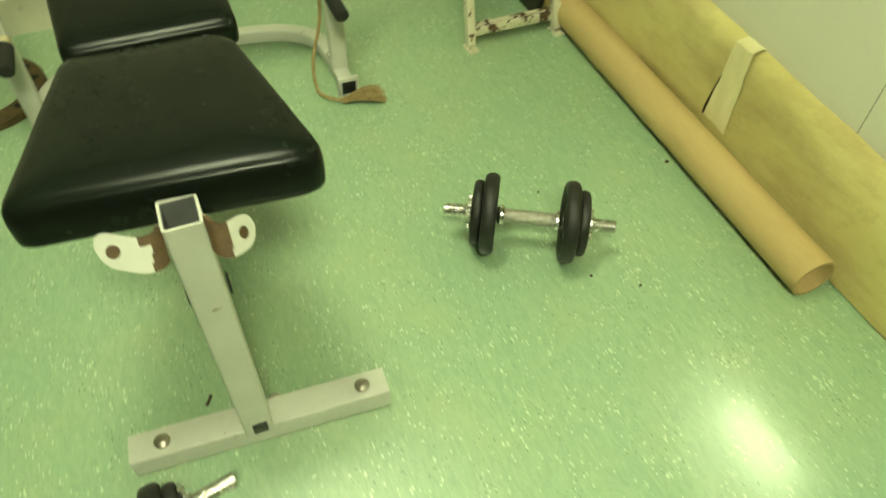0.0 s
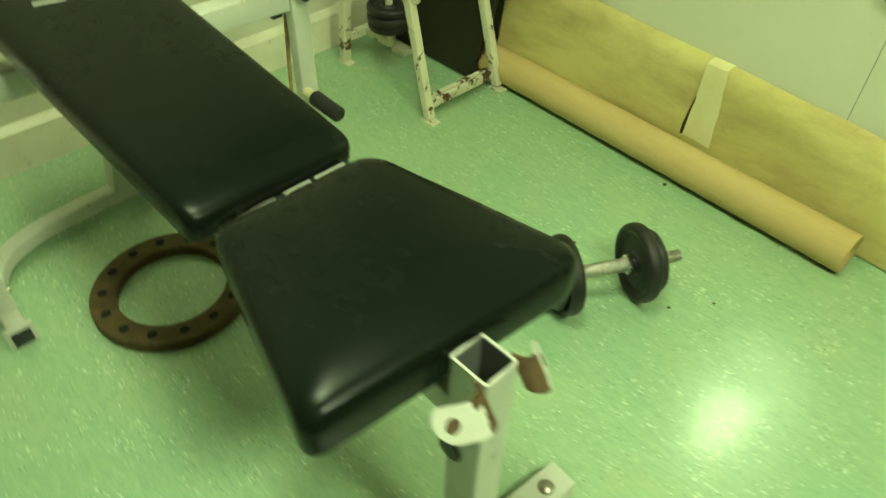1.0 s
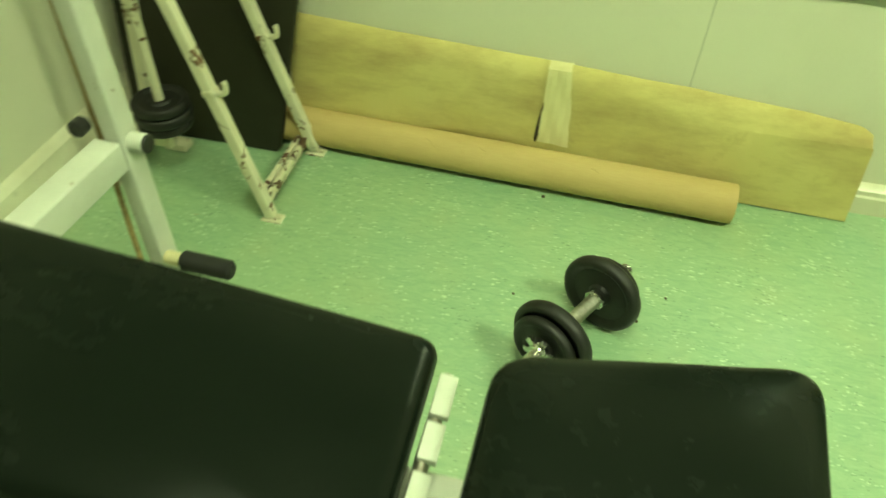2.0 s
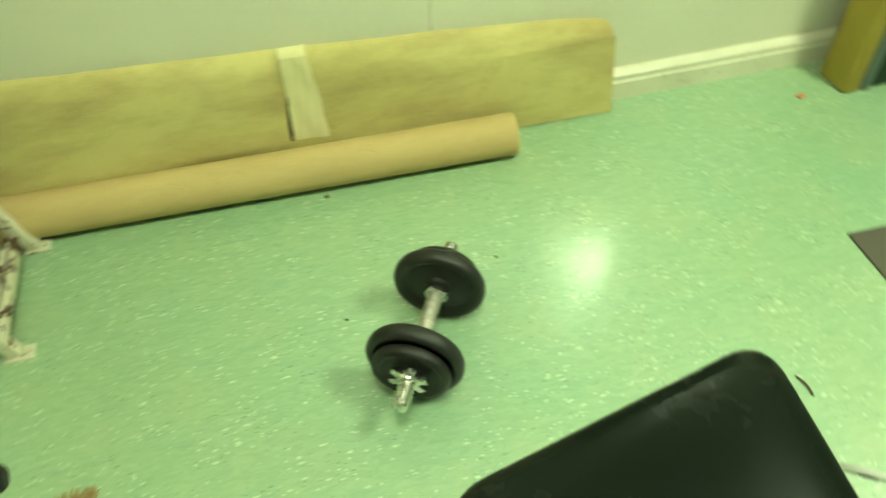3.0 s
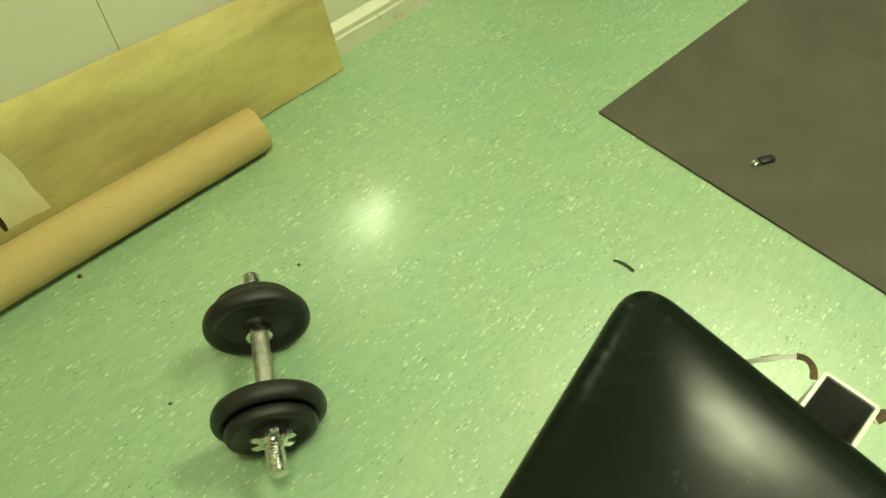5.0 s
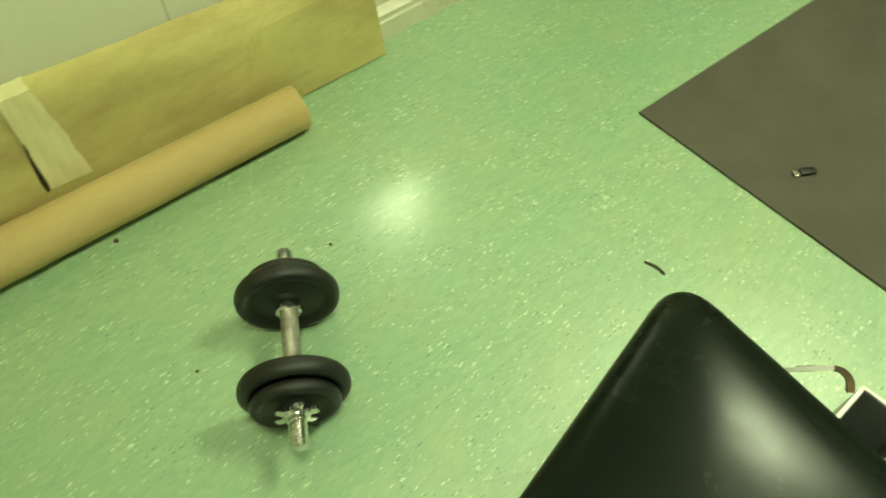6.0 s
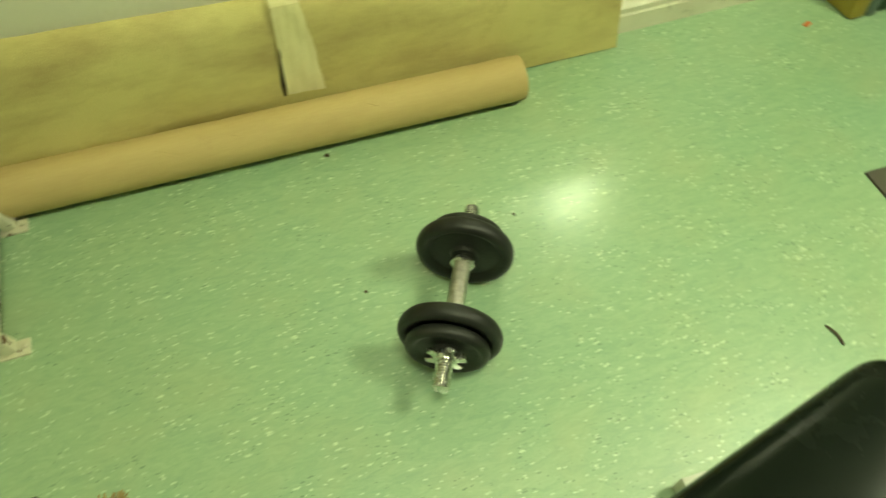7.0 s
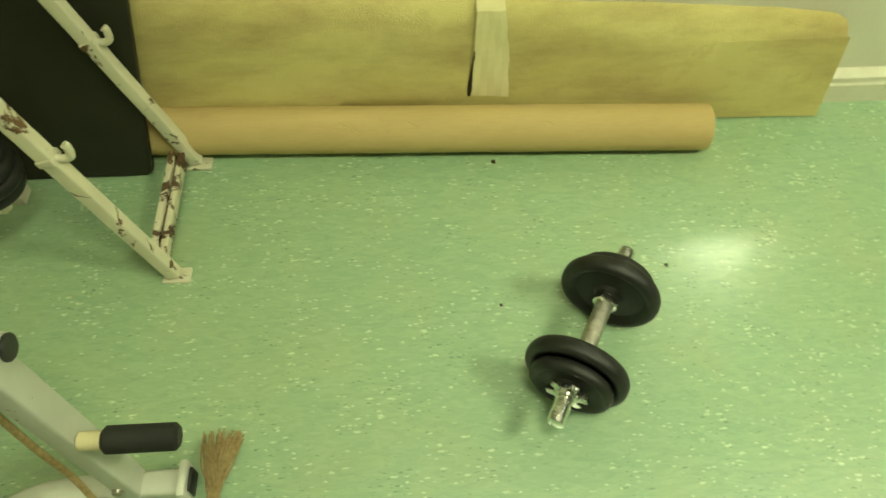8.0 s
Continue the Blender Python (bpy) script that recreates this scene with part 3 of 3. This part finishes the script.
def dumbbell(label, half, big, small, at, turn, spin=0.0):
    """A spinlock dumbbell whose bar runs along its own x axis, resting on its big plates."""
    d = thing("dumbbell", label, "dumbbell", "dumbbells", at, turn)
    grip = 0.054
    part("grip", rod((-grip, 0, 0), (grip, 0, 0), 0.0145, 24), KNURL, d, "knurled steel grip")
    part("bar", rod((-half + 0.002, 0, 0), (half - 0.002, 0, 0), 0.0112, 20), CHROME, d, "chrome bar")
    for s in (-1, 1):
        part("inner_collar", lathe([(0.0, 0), (0.019, 0), (0.021, 0.002), (0.021, 0.008), (0.018, 0.010), (0.0165, 0.014), (0, 0.014)], 20, m=along((s * (grip - 0.002), 0, 0), (s, 0, 0))), CHROME, d)
        x = grip + 0.013
        part("large_plate", lathe(disc_profile(big, 0.030, 0.0112), 56, m=along((s * (x + 0.015), 0, 0), (s * 2, 0, 0))), IRON, d, "large black iron plate")
        x += 0.029
        part("small_plate", lathe(disc_profile(small, 0.022, 0.0112), 48, m=along((s * (x + 0.011), 0, 0), (s * 2, 0, 0))), IRON, d, "smaller black iron plate")
        x += 0.022
        part("threaded_end", threaded(Vector((s * (x + 0.004), 0, 0)), Vector((s * half, 0, 0)), 0.0142, None), CHROME, d, "threaded chrome bar end")
        part("star_collar", star(along((s * x, 0, 0), (s * 2, 0, 0)), spin), CHROME, d, "chrome star-shaped screw collar")
    return d


R_BIG = 0.085
dumbbell("chrome spinlock dumbbell with black iron plates on floor", 0.1765, R_BIG, 0.068, (0.114, 0.228, R_BIG), (0, 0, 60.2), 18)
dumbbell("small chrome dumbbell with black plates beside bench foot", 0.200, 0.058, 0.046, (0.468, -0.640, 0.058), (0, 0, 101), 0)


# ---- rusty flange ring ----
def flange(at, turn):
    ring = thing("iron_flange_ring", "rusty brown iron flange ring lying on the floor", "iron ring", "iron flange rings", at, (0, 0, turn))
    ro, ri, h = 0.163, 0.112, 0.024
    prof = [(ri, 0.0), (ro - 0.002, 0.0), (ro, 0.002), (ro, h - 0.003), (ro - 0.003, h), (ri + 0.003, h), (ri, h - 0.003), (ri, 0.0)]
    part("ring", lathe(prof, 72), RUST, ring)
    for k in range(14):
        a = 2 * math.pi * (k + 0.3) / 14
        c = ((ro + ri) / 2 * math.cos(a), (ro + ri) / 2 * math.sin(a), h - 0.0035)
        # No real opening: a near-black disc paints the shade inside each hole.
        part("bolt_hole_shade", lathe([(0, 0), (0.0098, 0), (0.0102, 0.0042), (0, 0.0042)], 14, m=Matrix.Translation(c)), HOLE_SHADE, ring, "dark disc standing for the shade in a bolt hole")
    return ring


flange((-0.502, -0.420, 0), 0)
flange((-0.845, -0.850, 0), 11)


# ---- weight bench ----
def bent_strip(line, depth, out, h):
    """A flat bar that follows a line, leaning back; h(u) gives its lower and upper edge along it."""
    lean = Vector((-0.61, 0, 0.79))
    bm = bmesh.new()
    rings = []
    for i, p in enumerate(line):
        d = (line[min(i + 1, len(line) - 1)] - line[max(i - 1, 0)]).normalized()
        side = d.cross(lean).normalized()
        side = side if side.x > 0 else -side
        lo, hi = h(i / (len(line) - 1))
        rings.append([bm.verts.new(p + side * o + lean * z) for o, z in ((out, lo), (out, hi), (out - depth, hi), (out - depth, lo))])
    for p, q in zip(rings, rings[1:]):
        for k in range(4):
            bm.faces.new((p[k], p[(k + 1) % 4], q[(k + 1) % 4], q[k]))
    bm.faces.new(rings[0][::-1])
    bm.faces.new(rings[-1])
    return bm


def bench_tab(parent, ctrl, bare, seed, ragged):
    """A curled steel tab with a rounded end, a bolt hole and a patch where the paint has gone."""
    line = curve_line(ctrl, 8)
    run = sum((q - p).length for p, q in zip(line, line[1:]))
    hh = 0.021
    def edge(u):
        past = max(0.0, u * run - (run - hh * 0.8)) / (hh * 0.8)
        k = hh * math.sqrt(max(0.02, 1 - past ** 2.4))
        return -k, k
    tab = part("side_tab", bent_strip(line, 0.0042, 0.0021, edge), WHITE, parent, "white steel tab with a hole", 50)
    rnd = random.Random(seed)
    n = int(len(line) * bare)
    jag = [rnd.uniform(-0.35, 0.1) if ragged else rnd.uniform(-0.06, 0.0) for _ in range(4)]
    for k in range(4):
        end = max(3, int(n * (1.1 + jag[k])))
        lo, hi = -hh - 0.0004 + k * hh / 2, -hh + 0.0004 + (k + 1) * hh / 2
        part("bare_patch", bent_strip(line[1:end], 0.0052, 0.0026, lambda u: (lo, hi)), BARE, tab, "brown patch of bare rusted steel", 50)
    i = int(len(line) * 0.80)
    d = (line[i + 1] - line[i - 1]).normalized()
    side = d.cross(Vector((-0.61, 0, 0.79))).normalized()
    side = side if side.x > 0 else -side
    # A solid rust-brown disc stands for the hole and its shade.
    part("tab_hole_shade", rod(line[i] - side * 0.0026, line[i] + side * 0.0026, 0.0080, 14, chamfer=0.0002), BARE, tab, "dark disc standing for the shade in a bolt hole")


def bench():
    b = thing("weight_bench", "white steel weight bench with black vinyl pads", "weight bench")
    # pads
    seat = part("seat", cushion([(-0.002, -0.499), (0.292, -0.582), (0.326, -0.202), (0.004, -0.266)], [0.030, 0.024, 0.036, 0.050], 0.059, 0.013, 0.022), VINYL, b, "padded black vinyl seat")
    seat.matrix_basis = pose(0, 0, 0.506)
    back = part("backrest", cushion([(-0.705, -0.134), (-0.003, -0.119), (0.002, 0.141), (-0.705, 0.142)], [0.03, 0.022, 0.022, 0.03], 0.046, 0.008, 0.016, 5.0), VINYL, b, "long padded black vinyl backrest")
    back.matrix_basis = pose(-0.058, -0.386, 0.494, 0, 8.0, 1.5)
    marks = (((-0.572, -0.086), (-0.556, -0.052), (-0.543, -0.014), 0.0075), ((-0.526, -0.058), (-0.522, -0.034), (-0.516, -0.010), 0.0065),
             ((-0.540, 0.058), (-0.546, 0.088), (-0.556, 0.114), 0.0075), ((-0.514, 0.050), (-0.513, 0.070), (-0.510, 0.090), 0.0045))
    for *line, w in marks:
        bm = sweep(curve_line([(x, y, 0.0533) for x, y in line], 6), [(w, 0), (w * 0.8, 0.0022), (-w * 0.8, 0.0022), (-w, 0)])
        part("stripe", bm, PALE_MARK, back, "pale grey mark on the backrest")
    # hinge between the pads
    for y0, y1 in ((-0.452, -0.385), (-0.372, -0.330), (-0.322, -0.272)):
        part("hinge_leaf", block((0.020, y1 - y0, 0.009), (-0.040, (y0 + y1) / 2, 0.512), Euler((0, 0.12, 0)).to_matrix(), 0.0015), WHITE, b, "white steel hinge bar")
    part("hinge_pin", rod((-0.046, -0.458, 0.504), (-0.043, -0.266, 0.504), 0.008, 12), STEEL, b)
    # front post and foot
    part("front_post", hollow((0.334, -0.391, 0.046), (0.334, -0.391, 0.546), 0.052, 0.047, 0.003, 0.34, (0, 1, 0)), WHITE, b)
    part("post_lining", hollow((0.334, -0.391, 0.19), (0.334, -0.391, 0.5445), 0.0458, 0.0408, 0.0008, 0.34, (0, 1, 0)), LINING, b, "dark grey inside of the post")
    for e in (-1, 1):
        part("side_plug", rod((0.318, -0.391 + e * 0.0255, 0.385), (0.318, -0.391 + e * 0.0285, 0.385), 0.017, 20, chamfer=0.002), BLACK, b, "black plastic plug in the post")
    foot = part("front_foot", sweep([(0.313, -0.596, 0.025), (0.342, -0.165, 0.025)], squared(0.052, 0.048, 0.003)), WHITE, b)
    for p in ((0.318, -0.543), (0.340, -0.208)):
        part("bolt", lathe([(0, 0), (0.013, 0), (0.0135, 0.003), (0.009, 0.0075), (0, 0.0085)], 16, m=Matrix.Translation((*p, 0.049))), STEEL, foot, "domed bolt head")
    part("end_plug", block((0.006, 0.024, 0.024), (0.362, -0.388, 0.064), bevel=0.002), BLACK, b, "black square plug")
    part("post_bolt", lathe([(0, 0), (0.011, 0), (0.0115, 0.004), (0.008, 0.010), (0, 0.012)], 16, m=Matrix.Translation((0.302, -0.354, 0.036))), STEEL, b, "zinc bolt beside the post")
    bench_tab(b, [(0.358, -0.366, 0.528), (0.371, -0.359, 0.526), (0.375, -0.348, 0.523), (0.365, -0.334, 0.517), (0.347, -0.315, 0.507)], 0.55, 3, False)
    bench_tab(b, [(0.358, -0.416, 0.529), (0.370, -0.423, 0.531), (0.374, -0.440, 0.534), (0.368, -0.461, 0.541), (0.358, -0.484, 0.547)], 0.46, 9, True)
    # spine under the pads
    part("spine", sweep([(0.31, -0.391, 0.455), (-0.60, -0.372, 0.455)], squared(0.045, 0.045)), WHITE, b)
    part("seat_plate", block((0.20, 0.12, 0.032), (0.15, -0.39, 0.492), bevel=0.002), WHITE, b)
    part("back_support", sweep([(-0.08, -0.385, 0.484), (-0.66, -0.374, 0.566)], squared(0.035, 0.026)), WHITE, b)
    # rear hoop on the floor
    hoop = curve_line([(-0.562, -0.700, 0.0195), (-0.70, -0.696, 0.024), (-0.78, -0.664, 0.031), (-0.828, -0.585, 0.034), (-0.848, -0.46, 0.034), (-0.852, -0.33, 0.034),
                       (-0.848, -0.19, 0.034), (-0.822, -0.065, 0.034), (-0.765, 0.010, 0.031), (-0.68, 0.032, 0.024), (-0.524, 0.036, 0.0195)], 7)
    part("rear_hoop", sweep(hoop, squared(0.038, 0.036, 0.006)), WHITE, b, "curved white steel rear foot")
    part("rear_strut", sweep([(-0.852, -0.36, 0.05), (-0.62, -0.372, 0.44)], squared(0.042, 0.042), up=(0, 1, 0)), WHITE, b)
    for y, s, dx in ((0.036, 1, 0.0), (-0.700, -1, -0.038)):
        up = part("upright", hollow((-0.608 + dx, y, 0.03), (-0.612 + dx, y, 0.80), 0.030, 0.042, 0.003, 0.1, (0, 1, 0)), WHITE, b, "leaning white steel upright")
        part("foot_collar", block((0.012, 0.054, 0.052), (-0.532 + dx, y, 0.0265), bevel=0.003), WHITE, up)
        # black block: a cap on one side, the open tube's shade on the other
        part("end_plug", block((0.004, 0.036, 0.034), (-0.5228 + dx, y, 0.026), bevel=0.001), BLACK, up, "black block for a foot cap and a shaded tube opening")
        part("grip_peg", rod((-0.592 + dx, y - s * 0.014, 0.264), (-0.562 + dx, y - s * 0.014, 0.264), 0.012, 16), CREAM, up, "cream plastic collar")
        part("foam_grip", rod((-0.564 + dx, y - s * 0.014, 0.264), (-0.473 + dx, y - s * 0.012, 0.258), 0.0175, 24, chamfer=0.005), GRIP, up, "black foam grip")
        part("peg", rod((-0.62 + dx, y, 0.492), (-0.572 + dx, y, 0.492), 0.0155, 24), WHITE, up)
        part("peg_cap", rod((-0.5725 + dx, y, 0.492), (-0.567 + dx, y, 0.492), 0.0145, 24), BLACK, up, "black plastic end cap")
        for z in (0.527, 0.435):
            part("knob", rod((-0.650 + dx, y - s * 0.016, z), (-0.650 + dx, y - s * 0.042, z), 0.013, 16, chamfer=0.004), BLACK, up, "black plastic knob")
        part("rivet", rod((-0.612 + dx, y - s * 0.017, 0.075), (-0.612 + dx, y - s * 0.028, 0.075), 0.008, 10), STEEL, up)
    part("cross_beam", sweep([(-0.656, -0.674, 0.480), (-0.618, 0.012, 0.480)], squared(0.044, 0.050)), WHITE, b, "white steel cross beam")
    return b


bench()


# ---- rope with frayed tassel ----
def rope():
    r = thing("frayed_rope", "frayed brown sisal rope hanging from the bench upright", "rope")
    cord = curve_line([(-0.640, 0.034, 0.76), (-0.640, 0.030, 0.52), (-0.639, 0.022, 0.40), (-0.636, 0.012, 0.28), (-0.630, 0.004, 0.17), (-0.602, -0.032, 0.075), (-0.556, -0.040, 0.016), (-0.518, -0.020, 0.012), (-0.496, 0.008, 0.013), (-0.492, 0.030, 0.014)], 6)
    part("cord", sweep(cord, rounded(0.0045, 8), up=(0, 1, 0)), ROPE, r)
    rnd = random.Random(11)
    bm = bmesh.new()
    for k in range(70):
        a = Vector((-0.494 + rnd.uniform(-0.009, 0.009), 0.018 + rnd.uniform(-0.010, 0.010), 0.012 + rnd.uniform(-0.006, 0.006)))
        w = rnd.uniform(-0.032, 0.032)
        e = Vector((-0.489 + w * 1.05, 0.113 + rnd.uniform(-0.016, 0.010) - abs(w) * 0.2, rnd.uniform(0.004, 0.016)))
        mid = a.lerp(e, 0.5) + Vector((rnd.uniform(-0.006, 0.006), rnd.uniform(-0.006, 0.006), rnd.uniform(0.004, 0.018)))
        sweep(curve_line([a, mid, e], 4), rounded(0.0013, 5), bm)
    tas = part("tassel", bm, ROPE, r, "loose frayed rope fibres")
    return r


rope()

# ---- floor mat and litter ----
fm = single("floor_mat", block((1.15, 1.75, 0.006), (0.575, -0.875, 0.0032), bevel=0.002), RUBBER, "grey-brown rubber exercise mat lying on the floor", "exercise mat", smooth=0)
fm.matrix_basis = pose(1.016, 0.252, 0, 0, 0, -2.0)

clip = thing("small_clip", "small black plastic clip lying on the mat", "clip", at=(1.128, -0.083, 0.0065), turn=(0, 0, -28))
part("clip_body", block((0.034, 0.017, 0.010), (0.006, 0, 0.005), bevel=0.003), BLACK, clip)
part("clip_tip", block((0.014, 0.013, 0.008), (-0.018, 0, 0.004), bevel=0.002), CHROME, clip, "shiny metal tip")

bm = sweep(curve_line([(0.716, -0.012, 0.0022), (0.721, -0.024, 0.0030), (0.723, -0.038, 0.0040), (0.722, -0.054, 0.0024)], 5), [(0.0026, 0), (0.0016, 0.0014), (-0.0016, 0.0014), (-0.0026, 0), (0, -0.0014)])
single("wood_sliver", bm, BARK, "thin curled brown sliver lying on the floor", "litter")
for x, y, r, w in ((0.240, -0.465, 150, 0.011), (0.254, -0.419, 100, 0.008)):
    d = Vector((math.cos(radians(r)), math.sin(radians(r)), 0)) * w
    p = Vector((x, y, 0.0016))
    bm = sweep(curve_line([p - d, p + Vector((0.002, 0.001, 0.002)), p + d], 4), [(0.003, 0), (0.0015, 0.0014), (-0.0015, 0.0014), (-0.003, 0), (0, -0.0012)])
    single("bark_chip", bm, BARK, "short dark brown chip on the floor beside bench foot", "litter", group="chips by the bench foot")
bm = block((0.022, 0.012, 0.004), (0, 0, 0.0025), bevel=0.0015)
single("orange_scrap", bm, ORANGE, "small torn orange scrap lying on the floor", "litter").matrix_basis = pose(1.201, 0.687, 0, 0, 0, 20)
for k, (x, y, s) in enumerate(((0.0, 0.668, 0.005), (0.241, 0.318, 0.0035), (0.30, 0.40, 0.003), (-0.02, 0.33, 0.003))):
    bm = bmesh.new()
    bmesh.ops.create_icosphere(bm, subdivisions=2, radius=s)
    for v in bm.verts:
        v.co *= 1 + 0.35 * noise.noise(v.co * 300 + Vector((k, 0, 0)))
        v.co.z = v.co.z * 0.6 + s * 0.55
    c = single("crumb", bm, BARK, "tiny dark crumb lying on the floor", "litter", group="crumbs on the floor")
    c.location = (x, y, 0)
